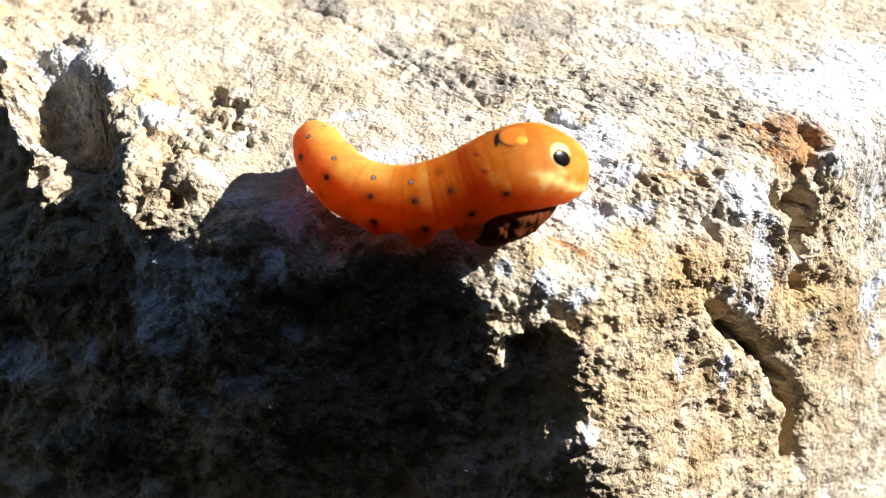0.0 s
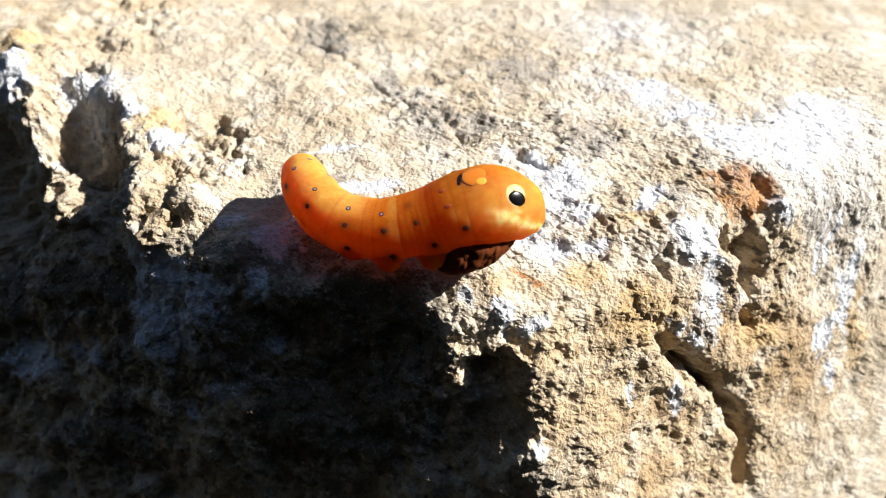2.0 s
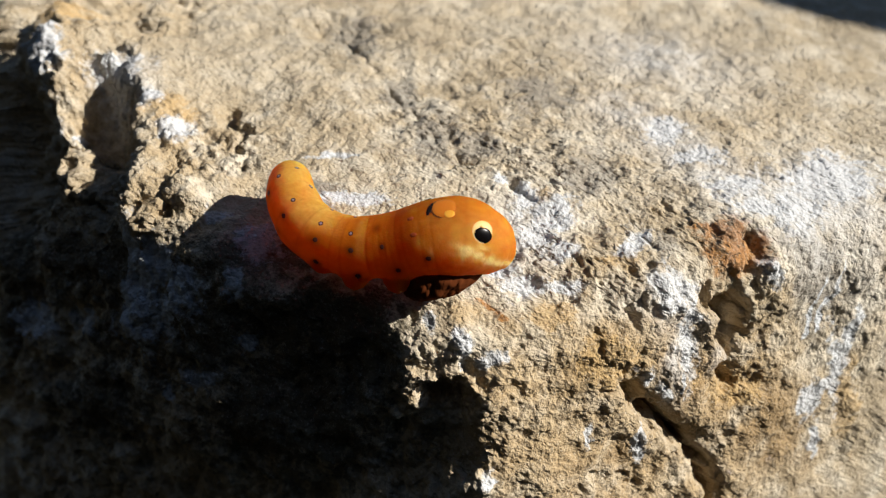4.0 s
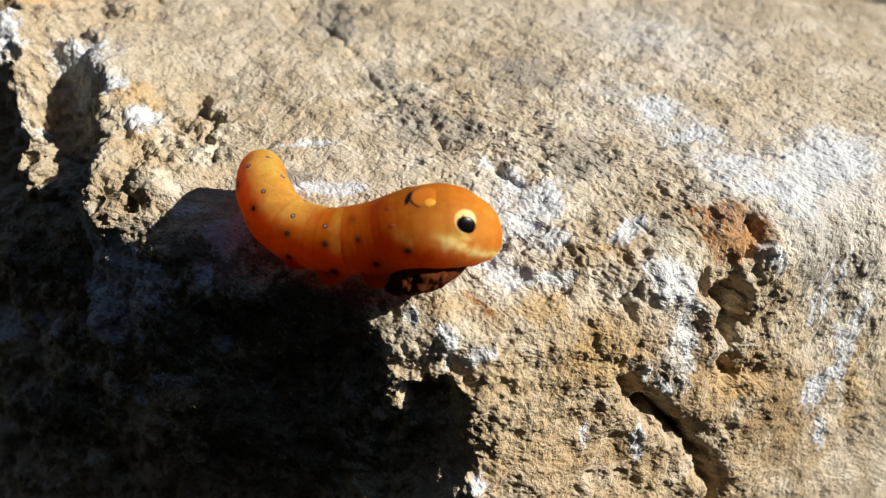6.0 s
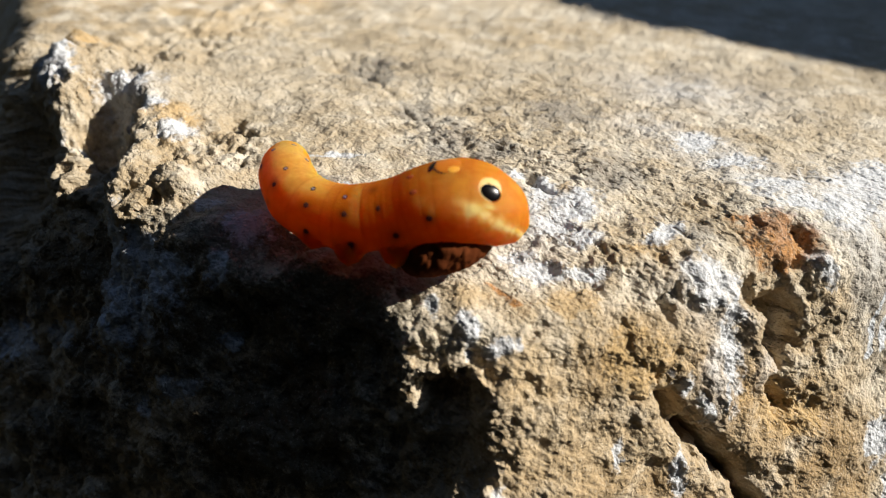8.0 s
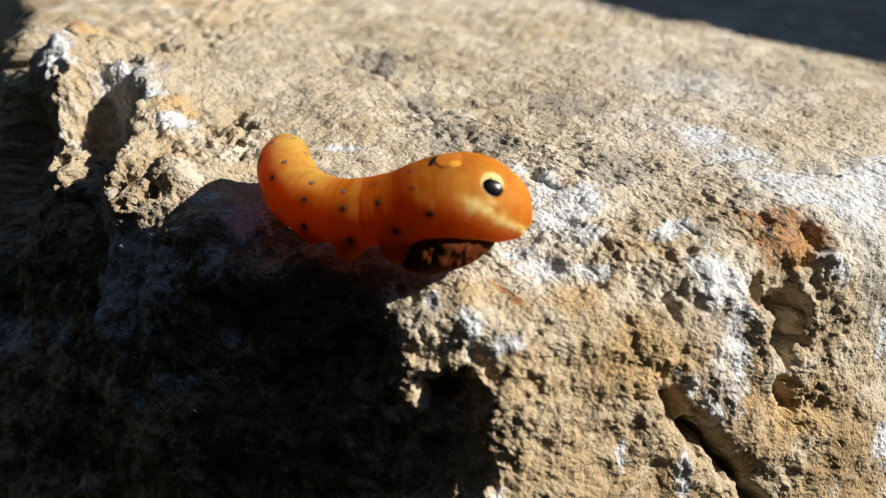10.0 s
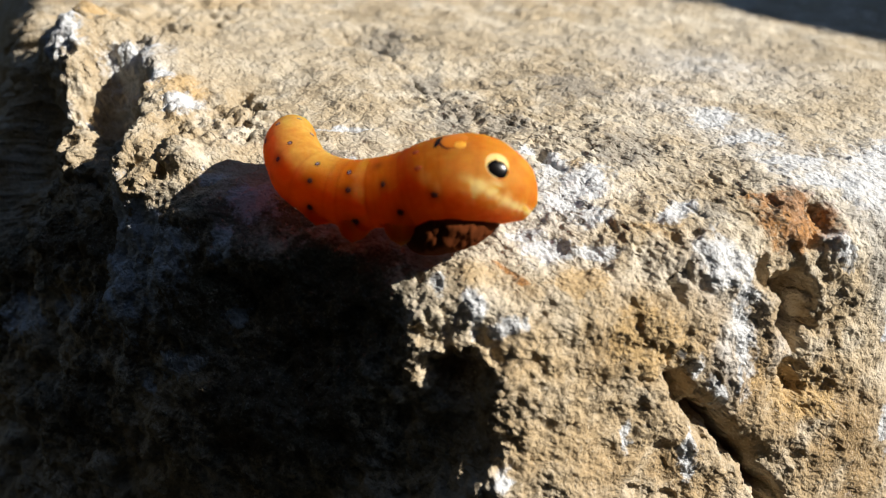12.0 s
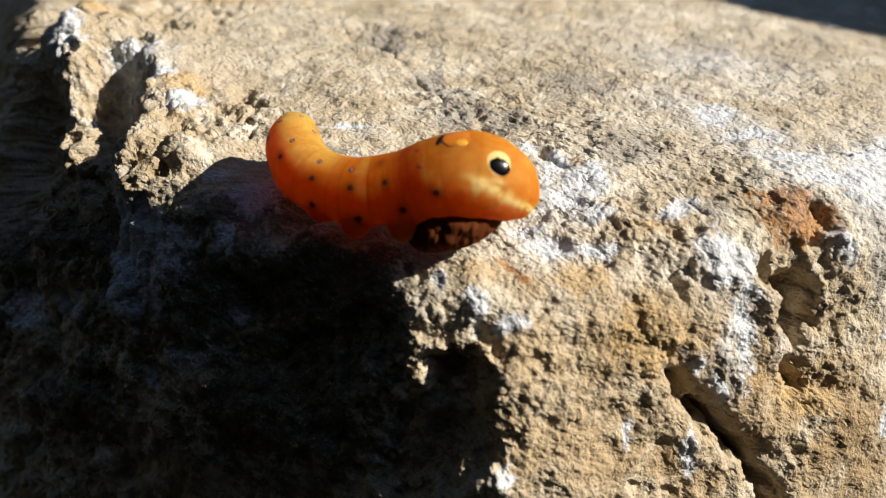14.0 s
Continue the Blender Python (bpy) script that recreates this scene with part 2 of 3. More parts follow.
PITS = [
    (-3.15, 6.74, 0.68, 0.17, 0.28, -0.79, 0.2), (2.35, 5.59, 0.46, 0.12, 0.05, -0.55, 0.07), (5.43, 4.28, 0.17, 0.05, -0.01, -0.15, 0.1),
    (0.48, 2.45, 0.14, 0.03, 0.02, -0.1, 0.1), (3.92, -1.25, 0.15, 0.05, 0.02, -0.07, 0.12), (4.93, -1.45, 0.14, 0.05, 0.02, -0.07, 0.12),
    (4.59, -2.35, 0.23, 0.06, 0.03, -0.11, 0.16), (4.08, -2.45, 0.14, 0.04, 0.02, -0.07, 0.12), (2.26, -1.08, 0.11, 0.03, 0.03, -0.16, 0.12),
    (1.95, -1.78, 0.16, 0.04, 0.01, -0.08, 0.14), (2.92, 0.4, 0.12, 0.02, 0.01, -0.06, 0.08), (0.62, -0.96, 0.08, 0.02, 0.03, -0.13, 0.12),
]
LUMPS = [
    (0.74, -2.32, 0.22, 0.02, 0.01, -0.14, 0.24), (-4.35, -0.04, 0.37, 0, 0.04, -0.36, 0.3), (-5.18, 0.46, 0.42, 0, 0.04, -0.35, 0.28),
    (-7.0, 1.9, 0.22, -0.35, 0.14, 0.09, 0.35), (-6.8, 1.3, 0.14, 0.0, 0.03, -0.3, 0.2), (-5.45, 0.45, 0.22, 0, 0, 0.4, 0.22), (-4.75, 0.75, 0.22, 0, 0, 0.45, 0.18), (-4.32, 0.93, 0.44, 0.08, 0.2, -0.46, 0.12), (1.53, -1.25, 0.37, 0.08, 0.06, -0.33, 0.12),
    (4.74, -0.69, 0.44, 0.15, 0.08, -0.25, 0.07), (4.8, -1.57, 0.26, 0.08, 0.07, -0.21, 0.06), (-8.73, 4.86, 0.68, 0.17, 0.61, -0.89, 0.3),
    (-8.26, 3.45, 0.43, 0.1, 0.52, -0.75, 0.3), (-3.73, 0.65, 0.28, 0.06, 0.14, -0.34, 0.12), (1.2, -0.85, 0.41, 0.08, 0.04, -0.23, 0.08),
    (5.55, 0.04, 0.21, 0.08, 0.1, -0.26, 0.12),
]
SWELLS = [
    (-0.8, -3.6, 0.6, 0.0, 0.0, 0.5, -0.35),
    (-6.9, 3.4, 1.5, 0.0, 0.0, 1.4, 0.40), (-4.2, 3.4, 0.9, 0.0, 0.0, 0.9, -0.12), (-0.3, 4.4, 1.4, 0.0, 0.0, 1.2, -0.15), (1.9, 3.3, 0.8, 0.0, 0.0, 0.8, 0.12),
    (4.8, -2.0, 0.7, 0.0, 0.0, 0.5, -0.12),
]
PALE = [
    (-8.4, 3.65, 0.41, 0.09, 0.54, -0.77), (-6.69, 3.49, 0.64, 0.15, 0.35, -0.57), (-5.61, 2.78, 0.29, 0.07, 0.19, -0.34), (-4.74, 2.09, 0.42, 0.09, 0.15, -0.3),
    (-4.19, -0.25, 0.27, -0.01, 0.02, -0.14), (-1.74, 2.09, 0.73, 0.16, 0.03, -0.09), (1.44, 2.11, 0.15, 0.03, 0.05, -0.31), (4.34, 4.42, 0.49, 0.12, -0.01, -0.57),
    (4.98, 3.68, 0.61, 0.14, -0.02, -0.35), (7.46, 3.76, 1.22, 0.28, -0.17, -0.98), (6.34, 2.57, 0.91, 0.21, -0.05, -0.6), (5.72, 3, 0.59, 0.14, -0.03, -0.31),
    (2.32, 0.96, 0.36, 0.07, 0.04, -0.35), (2.23, -0.05, 0.43, 0.09, 0.04, -0.25),
    (2.49, 1.49, 0.37, 0.07, 0.06, -0.49), (1.93, 1.78, 0.28, 0.05, 0.06, -0.4), (2.8, 0.7, 0.35, 0.07, 0.03, -0.27), (-7.61, 1.91, 0.49, 0.03, 0.15, -0.6), (1.89, 0.2, 0.35, 0.06, 0.03, -0.21),
    (-1.09, 1.03, 0.55, 0.12, 0.05, -0.17), (4.01, 1.41, 0.27, 0.06, 0.01, -0.3),
]
CRUST = [
    (4.66, 0.41, 0.5, 0.16, 0.09, -0.43), (5.15, -0.11, 0.18, 0.06, 0.22, -0.63), (4.55, -0.80, 0.2, 0.03, 0.04, -0.14), (4.9, -0.95, 0.2, -0.1, 0.06, 0.1), (4.77, -1.74, 0.13, 0.04, 0.1, -0.31),
    (3.83, -1.87, 0.06, 0.02, 0.03, -0.13), (8.26, 0.71, 0.19, 0.07, 0.38, -0.67), (7.98, -0.01, 0.31, 0.1, 0.18, -0.33), (1.46, -1.34, 0.15, 0.03, 0.06, -0.35),
    (1.97, -1.4, 0.24, 0.06, 0.02, -0.15), (2.19, -2.99, 0.12, 0.03, 0.02, -0.11), (2.79, 0.01, 0.34, 0.07, 0.02, -0.16), (3.85, 1.02, 0.27, 0.06, 0.01, -0.17),
    (6.21, 1.24, 0.25, 0.09, 0.07, -0.2), (0.9, -1.05, 0.13, 0.03, 0.04, -0.21), (-0.73, 1.1, 0.55, 0.11, 0.05, -0.19),
]
SHADE_CRUST = [
    (-4.1, -0.7, 0.5, 0.0, 0.0, 0.5), (-3.8, -1.4, 0.25, 0.0, 0.0, 0.5), (-4.65, -0.4, 0.25, 0.0, 0.0, 0.5), (-2.35, -1.0, 0.22, 0.0, 0.05, -0.3), (-3.15, 0.25, 0.3, 0.1, 0.0, 0.2),
    (-2.38, -1.85, 0.15, 0.0, 0.0, 0.18), (-3.2, -2.29, 0.42, 0.05, 0.0, -0.14), (-3.8, -2.6, 0.14, 0.0, 0.0, 0.14), (-6.2, -1.38, 0.5, 0.0, 0.05, -0.22),
    (-4.32, -1.27, 0.74, -0.03, -0.05, -0.7), (-2.36, -1.81, 0.24, 0.01, -0.01, -0.17), (-3.23, -2.26, 0.34, 0.01, -0.02, -0.14),
    (-7.27, -1.39, 0.81, -0.03, -0.04, -0.25), (-3.51, -0.94, 0.7, -0.01, -0.01, -0.44), (-2.25, -0.15, 0.44, 0.08, 0.13, -0.4),
]
# dark algal film, also painted to deepen the shade on the stone's front
SHADE_FILM = [
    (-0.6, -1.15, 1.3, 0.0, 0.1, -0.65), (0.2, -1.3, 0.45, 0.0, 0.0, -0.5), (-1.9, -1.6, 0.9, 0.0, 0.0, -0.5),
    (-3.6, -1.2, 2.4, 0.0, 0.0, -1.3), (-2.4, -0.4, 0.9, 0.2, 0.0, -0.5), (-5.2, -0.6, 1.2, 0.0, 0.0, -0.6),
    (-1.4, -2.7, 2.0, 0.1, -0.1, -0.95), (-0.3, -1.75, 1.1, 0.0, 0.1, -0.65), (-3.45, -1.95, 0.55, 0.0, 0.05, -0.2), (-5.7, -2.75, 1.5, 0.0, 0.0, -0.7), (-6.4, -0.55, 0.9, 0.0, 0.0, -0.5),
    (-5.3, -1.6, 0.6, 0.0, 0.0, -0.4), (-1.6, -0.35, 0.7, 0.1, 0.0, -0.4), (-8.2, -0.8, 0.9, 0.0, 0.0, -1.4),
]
# faint whitish bloom of lichen; the spot at (5.65, -0.1) paints a sunlit hole wall
BLOOM = [
    (3.7, 4.8, 0.8, -0.6, 0.5, 0.5), (4.6, 3.9, 0.9, -0.6, 0.4, 0.5), (5.6, 3.1, 0.9, -0.4, 0.3, 0.6), (6.6, 2.9, 0.9, -0.1, 0.1, 0.7), (7.6, 3.0, 1.2, 0.0, 0.0, 1.3), (6.9, 2.0, 0.8, 0.0, 0.0, 0.5),
    (-6.3, 3.3, 0.6, -0.3, 0.2, 0.4), (1.9, 0.9, 0.7, 0.0, 0.0, 0.8), (4.55, 0.3, 0.55, 0.0, 0.0, 0.45), (5.0, -0.4, 0.25, 0.0, 0.05, -0.5), (5.65, -0.1, 0.2, 0.0, 0.0, 0.2), (4.3, 7.5, 1.6, -0.5, 0.5, 1.2),
]
# grit, where the skin of the stone has crumbled into small dark pits
GRIT = [(2.4, 2.8, 2.4, -0.7, 0.4, 1.0), (4.6, 1.7, 1.2, 0.0, 0.0, 0.7), (0.2, 3.6, 1.6, -0.5, 0.3, 0.8), (-3.6, 1.9, 0.7, 0.0, 0.0, 0.9), (3.0, 0.6, 1.2, 0.0, 0.0, 0.6)]
RUST = [
    (5.45, 1.69, 0.51, 0.12, 0, -0.44), (5.72, 1.29, 0.31, 0.1, 0.06, -0.32), (1.72, -0.53, 0.26, -0.10, 0.03, 0.07), (2.02, -0.72, 0.10, -0.05, 0.02, 0.05),
    (5.28, 1.86, 0.46, 0.1, -0, -0.22),
    (5.59, 1.46, 0.6, 0.16, 0.06, -0.53),
]
OCHRE = [
    (-8.9, 5.1, 0.69, 0.18, 0.63, -0.92), (5.54, -0.26, 0.35, 0.13, 0.13, -0.33), (6.31, -0.37, 0.74, 0.25, 0.15, -0.35), (3.69, 0.76, 0.35, 0.08, 0.02, -0.23),
    (8.75, 0.37, 0.38, 0.13, 0.4, -0.67), (-5.08, 2.53, 0.51, 0.11, 0.32, -0.6), (2.77, -0.52, 0.39, 0.09, 0.04, -0.3), (3.82, -0.85, 0.64, 0.21, 0.1, -0.4),
    (2.21, 1.84, 0.22, 0.04, 0.03, -0.27),
]
GREY = [
    (1.81, 5.22, 0.79, 0.19, 0.11, -0.97), (-0.08, 3.29, 0.61, 0.14, 0.24, -1), (3.1, 2.62, 0.78, 0.17, 0.05, -0.79), (7.24, 1.56, 0.68, 0.27, 0.39, -0.76),
    (0.84, 2.95, 0.6, 0.14, 0.1, -0.54), (4.46, 1.27, 0.45, 0.09, 0.01, -0.38), (-1.55, 1.21, 0.56, 0.11, 0.08, -0.25), (-2.65, 6.42, 0.84, 0.23, 0.33, -1),
    (-1.07, 4.51, 0.55, 0.13, 0.22, -0.8),
]
# tanner stone, darkened further in colour where the far top catches less sun
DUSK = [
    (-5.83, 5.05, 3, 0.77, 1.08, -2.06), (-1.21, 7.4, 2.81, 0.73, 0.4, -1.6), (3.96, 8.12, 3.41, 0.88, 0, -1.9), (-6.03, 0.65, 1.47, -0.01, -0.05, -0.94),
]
# brown stone; the lowest spots also paint in the shade where it turns down
BROWN = [
    (6.6, -1.9, 1.7, 0.2, 0.1, -0.9), (4.2, -2.9, 1.7, 0.2, 0.1, -0.6),
    (3.04, -1.54, 1.64, 0.54, 0.14, -0.68), (3.21, -2.36, 1.62, 0.49, 0.14, -0.65), (5.04, -0.54, 1.24, 0.44, 0.3, -0.78), (7.22, -0.64, 1.52, 0.49, 0.43, -0.92),
    (2.26, -2.06, 0.75, 0.23, 0.14, -0.82), (4.68, -2.08, 1.06, 0.31, 0.13, -0.45), (3.56, -0.49, 0.61, 0.19, 0.09, -0.42), (6.0, -2.6, 1.8, 0.3, 0.1, -0.8),
    (1.52, -0.72, 0.5, 0.1, 0.05, -0.30), (1.29, -0.84, 0.30, 0.05, 0.07, -0.36), (2.09, -0.77, 0.28, 0.06, 0.04, -0.26),
]
# pale streaks: points along the streak, half width
STREAKS = [
    ([(7.41, 0.8), (7.45, 1.12), (7.48, 1.57)], 0.05), ([(8.37, 1.54), (8.35, 1.06), (8.33, 0.56), (7.98, 0.12), (7.75, -0.13)], 0.14), ([(8.28, -0.3), (8.51, -0.58)], 0.11),
    ([(5.05, 0.35), (5.14, -0.2), (5.2, -0.75)], 0.045), ([(7.62, 1.0), (7.72, 1.45), (7.78, 2.0)], 0.05),
]
# cracks: points along the crack, half width, depth
CRACKS = [
    ([(4.28, -1.02), (4.42, -1.18), (4.71, -1.27), (5.12, -1.21), (5.33, -1.39), (5.76, -1.47), (6.14, -1.66), (6.4, -2.0), (6.6, -2.6)], 0.09, 0.85),
    ([(5.89, 1.75), (5.99, 1.33), (5.92, 0.9), (5.79, 0.56), (6.02, 0.28), (5.96, -0.19), (6.27, -0.43)], 0.10, 0.20),
    ([(-3.81, 6.88), (-2.89, 6.37), (-1.9, 5.28), (-1.18, 4.5), (-0.43, 3.8), (0.21, 3.45), (0.48, 2.7), (1.02, 2.51)], 0.055, 0.13),
    ([(1.48, 2.19), (1.76, 1.95), (2.03, 1.72)], 0.055, 0.16),
    ([(-4.33, 3.3), (-3.87, 2.8), (-3.49, 2.34), (-3.06, 1.47)], 0.07, 0.14),
]


def steps(low, high, fine, far_low, far_high, growth=1.07):
    """Grid lines: evenly fine from low to high, then wider and wider to the far ends."""
    middle = list(np.arange(low, high, fine))
    up, d = [], fine
    x = middle[-1]
    while x < far_high:
        d *= growth
        x += d
        up.append(x)
    down, d, x = [], fine, middle[0]
    while x > far_low:
        d *= growth
        x -= d
        down.append(x)
    return np.array(down[::-1] + middle + up)


def blob(u, v, spot, power=1.0):
    """1 at the middle of an ellipse with the given half axes, falling off round it."""
    cu, cv, ax, ay, bx, by = spot[:6]
    det = ax * by - ay * bx
    du, dv = u - cu, v - cv
    a, b = (du * by - dv * bx) / det, (ax * dv - ay * du) / det
    return np.exp(-((a * a + b * b) ** power))


def crack_distance(u, v, points):
    best = np.full(len(u), 99.0)
    for (u0, v0), (u1, v1) in zip(points, points[1:]):
        du, dv = u1 - u0, v1 - v0
        k = np.clip(((u - u0) * du + (v - v0) * dv) / (du * du + dv * dv), 0, 1)
        best = np.minimum(best, np.hypot(u - u0 - k * du, v - v0 - k * dv))
    return best


def base_rise(u, v):
    """Height of the boulder's plain form over the slanting plane."""
    each = []
    for azimuth, height, c in FACES:
        a, e = radians(azimuth), radians(height)
        n = np.array((math.cos(e) * math.cos(a), math.cos(e) * math.sin(a), math.sin(e)))
        each.append((c - n[0] * u - (n @ ALONG) * v) / (n @ RISE))
    each = np.array(each)
    low = each.min(0)
    return low - SOFT * np.log(np.exp(-(each - low) / SOFT).sum(0))


def build_boulder():
    us = steps(-7.8, 8.8, 0.021, -30, 32)
    vs = steps(-4.6, 7.5, 0.021, -20, 44, 1.05)
    vs = np.sort(np.r_[vs, (vs[:-1] + vs[1:])[(vs[:-1] > -3.1) & (vs[:-1] < 0.4)] / 2])
    nu, nv = len(us), len(vs)
    U, V = np.meshgrid(us, vs)
    u, v = U.ravel(), V.ravel()
    h = base_rise(u, v)
    p = MIDST + u[:, None] * (1, 0, 0) + v[:, None] * ALONG + h[:, None] * RISE
    e = 0.05
    su, sv = (base_rise(u + e, v) - h) / e, (base_rise(u, v + e) - h) / e
    normal = RISE - su[:, None] * np.array((1.0, 0, 0)) - sv[:, None] * ALONG
    normal /= np.linalg.norm(normal, axis=1)[:, None]
    wall = smooth(1 - normal[:, 2], 0.08, 0.5)
    left = smooth(-u, 2.6, 4.2) * smooth(3.2 - v, 0.0, 1.2)
    rough = np.clip(0.38 + 0.62 * np.maximum(wall, np.maximum(left, smooth(-u, 5.9, 7.0))), 0, 1)
    rough = np.maximum(rough, 0.9 * blob(u, v, (3.0, 0.4, 1.9, 0.0, 0.0, 1.4)))
    rough *= 1 - 0.55 * smooth(u, 6.4, 7.4)
    rough *= 1 - 0.30 * smooth(u, 1.6, 2.8) * smooth(0.5 - v, 0.0, 0.9)
    # large and middle relief
    d = 0.10 * fbm(p, 0.35, 2, 11) + 0.07 * fbm(p, 1.1, 3, 21) * (0.5 + rough)
    for spot in LUMPS + SWELLS:
        d += spot[6] * blob(u, v, spot)
    wander = 0.13 * fbm(p, 2.0, 4, 31, 0.6)
    ripple = 0.13 * fbm(p + 9, 2.0, 4, 35, 0.6)
    for spot in HOLLOWS + RECESSES + HOLES:
        d -= spot[6] * blob(u + wander, v + ripple, spot, 2.4)
    for spot in PITS:
        d -= 0.7 * spot[6] * blob(u + wander, v + ripple, spot, 1.4)
    broken = np.clip(0.65 + 0.8 * fbm(p, 2.6, 2, 37), 0.1, 1.2)
    for points, width, depth in CRACKS:
        away = crack_distance(u + 0.6 * wander, v + 0.6 * ripple, points)
        d -= depth * broken * np.exp(-((away / width) ** 2)) + 0.2 * depth * np.exp(-((away / (2.6 * width)) ** 2))
    # lumpy, crumbling stone at the broken end
    d += left * 0.20 * (0.55 - grains(p, 1.5, 41)) + left * 0.10 * (0.5 - grains(p, 3.1, 47))
    end = smooth(-u, 5.9, 7.0) * smooth(6.8 - v, 0.0, 1.5)
    d += end * (0.42 * (0.5 - grains(p, 0.95, 43)) + 0.10 * fbm(p, 1.8, 3, 45))
    p = p + normal * d[:, None]
    shape = p.reshape(nv, nu, 3)
    normal = np.cross(np.gradient(shape, axis=1), np.gradient(shape, axis=0)).reshape(-1, 3)
    normal /= np.linalg.norm(normal, axis=1)[:, None]
    # grain
    coarse, small, tiny = grains(p, 4.6, 51), grains(p, 9.5, 61), grains(p, 19.0, 67)
    crumb = 0.6 + 0.5 * fbm(p, 1.3, 2, 91)
    grain_way = 0.8 * np.array((1.0, 0, 0)) - 0.6 * ALONG
    pitted = fbm(p - 0.62 * (p @ grain_way)[:, None] * grain_way, 7.5, 2, 83)
    grit = np.max([blob(u + wander, v + ripple, spot) for spot in GRIT], axis=0)
    d = rough * crumb * ((0.044 + 0.05 * np.maximum(left, end)) * (0.5 - coarse) + (0.034 + 0.02 * np.maximum(left, end)) * (0.5 - small)) + (0.017 + 0.012 * grit) * (0.5 - tiny)
    d -= 0.045 * np.clip(grit + 0.2, 0, 1) * smooth(pitted, 0.34, 0.66)
    d += (0.35 + 0.65 * rough) * 0.030 * fbm(p, 5, 5, 71, 0.66) + rough * (0.075 * fbm(p, 2.2, 2, 73) + 0.036 * fbm(p, 4.6, 2, 75))
    d -= 0.009 * rough * smooth(np.abs(fbm(p, 2.4, 3, 77)), 0.16, 0.0)
    specks = fbm(p, 8.0, 3, 81)
    d -= 0.030 * smooth(specks, 0.38, 0.85) * np.clip(0.5 + fbm(p, 0.9, 2, 95), 0, 1) * (1.15 - rough + 0.2 * grit)
    q = (p + normal * d[:, None]) * 0.01
    mesh = bpy.data.meshes.new("boulder")
    k = np.arange(nu * nv).reshape(nv, nu)
    quads = np.stack((k[:-1, :-1], k[:-1, 1:], k[1:, 1:], k[1:, :-1]), -1).reshape(-1, 4)
    mesh.vertices.add(len(q))
    mesh.vertices.foreach_set("co", q.astype(np.float32).ravel())
    mesh.loops.add(quads.size)
    mesh.loops.foreach_set("vertex_index", quads.astype(np.int32).ravel())
    mesh.polygons.add(len(quads))
    mesh.polygons.foreach_set("loop_start", np.arange(0, quads.size, 4, dtype=np.int32))
    mesh.polygons.foreach_set("loop_total", np.full(len(quads), 4, dtype=np.int32))
    mesh.update()
    mesh.validate()
    mesh.polygons.foreach_set("use_smooth", np.ones(len(quads), dtype=bool))
    for name, groups in (("pale", (PALE, CRUST, SHADE_CRUST)), ("rust", (RUST,)), ("ochre", (OCHRE,)), ("grey", (GREY,)), ("dusk", (DUSK,)), ("brown", (BROWN,)), ("shade_film", (SHADE_FILM,)), ("bloom", (BLOOM,))):
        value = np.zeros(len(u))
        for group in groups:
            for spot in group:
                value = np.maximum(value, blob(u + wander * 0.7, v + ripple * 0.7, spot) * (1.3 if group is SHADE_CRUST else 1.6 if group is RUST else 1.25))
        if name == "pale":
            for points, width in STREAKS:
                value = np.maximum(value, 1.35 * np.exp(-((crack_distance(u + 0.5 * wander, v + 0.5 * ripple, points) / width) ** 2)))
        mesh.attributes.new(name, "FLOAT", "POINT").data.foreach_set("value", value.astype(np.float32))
    mesh.attributes.new("grit", "FLOAT", "POINT").data.foreach_set("value", grit.astype(np.float32))
    mesh.attributes.new("rough", "FLOAT", "POINT").data.foreach_set("value", rough.astype(np.float32))
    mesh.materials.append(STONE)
    return tagged(new("boulder", mesh), "weathered tan boulder with pale lichen crust and dark cracks", "boulder")


def build_ground():
    bm = bmesh.new()
    rings = [0.0] + [0.3 * 1.5 ** k for k in range(18)]
    loops = []
    for r in rings[1:]:
        loops.append([bm.verts.new((r * math.cos(a), r * math.sin(a) + 0.2, 0.006 * noise.noise((r * math.cos(a) * 4, r * math.sin(a) * 4, 0)))) for a in np.linspace(0, 2 * math.pi, 48, endpoint=False)])
    hub = bm.verts.new((0, 0.2, 0))
    for j in range(48):
        bm.faces.new((hub, loops[0][j], loops[0][(j + 1) % 48]))
    for a, b in zip(loops, loops[1:]):
        for j in range(48):
            bm.faces.new((a[j], b[j], b[(j + 1) % 48], a[(j + 1) % 48]))
    return tagged(part("ground", bm, SOIL), "dark bare soil ground", "ground", kind="structure")


def build_sky_blocker():
    """Unseen wall, added round the side away from the sun to block sky light."""
    bm = bmesh.new()
    angles = np.radians(np.linspace(186, 340, 60))
    profile = [(0.48, -0.02), (0.50, 0.35), (0.53, 0.77), (0.56, 1.19), (0.62, 1.47), (0.75, 1.57), (1.2, 1.45), (2.2, 0.4), (3.0, -0.02)]
    cols = []
    for a in angles:
        col = []
        for r, z in profile:
            k = 1 + 0.07 * noise.noise((math.cos(a) * 3, math.sin(a) * 3, z * 2))
            col.append(bm.verts.new((0.02 + r * k * math.cos(a), 0.12 + r * k * math.sin(a), z * (1 + 0.1 * noise.noise((math.cos(a) * 2, math.sin(a) * 2, 5))))))
        cols.append(col)
    for p, q in zip(cols, cols[1:]):
        for k in range(len(profile) - 1):
            bm.faces.new((p[k], p[k + 1], q[k + 1], q[k]))
    for col in (cols[0], cols[-1]):
        bm.faces.new(col)
    bmesh.ops.recalc_face_normals(bm, faces=bm.faces)
    return tagged(part("sky_blocker", bm, SOIL), "added dark wall, unseen, that blocks sky light", "bank", kind="structure")


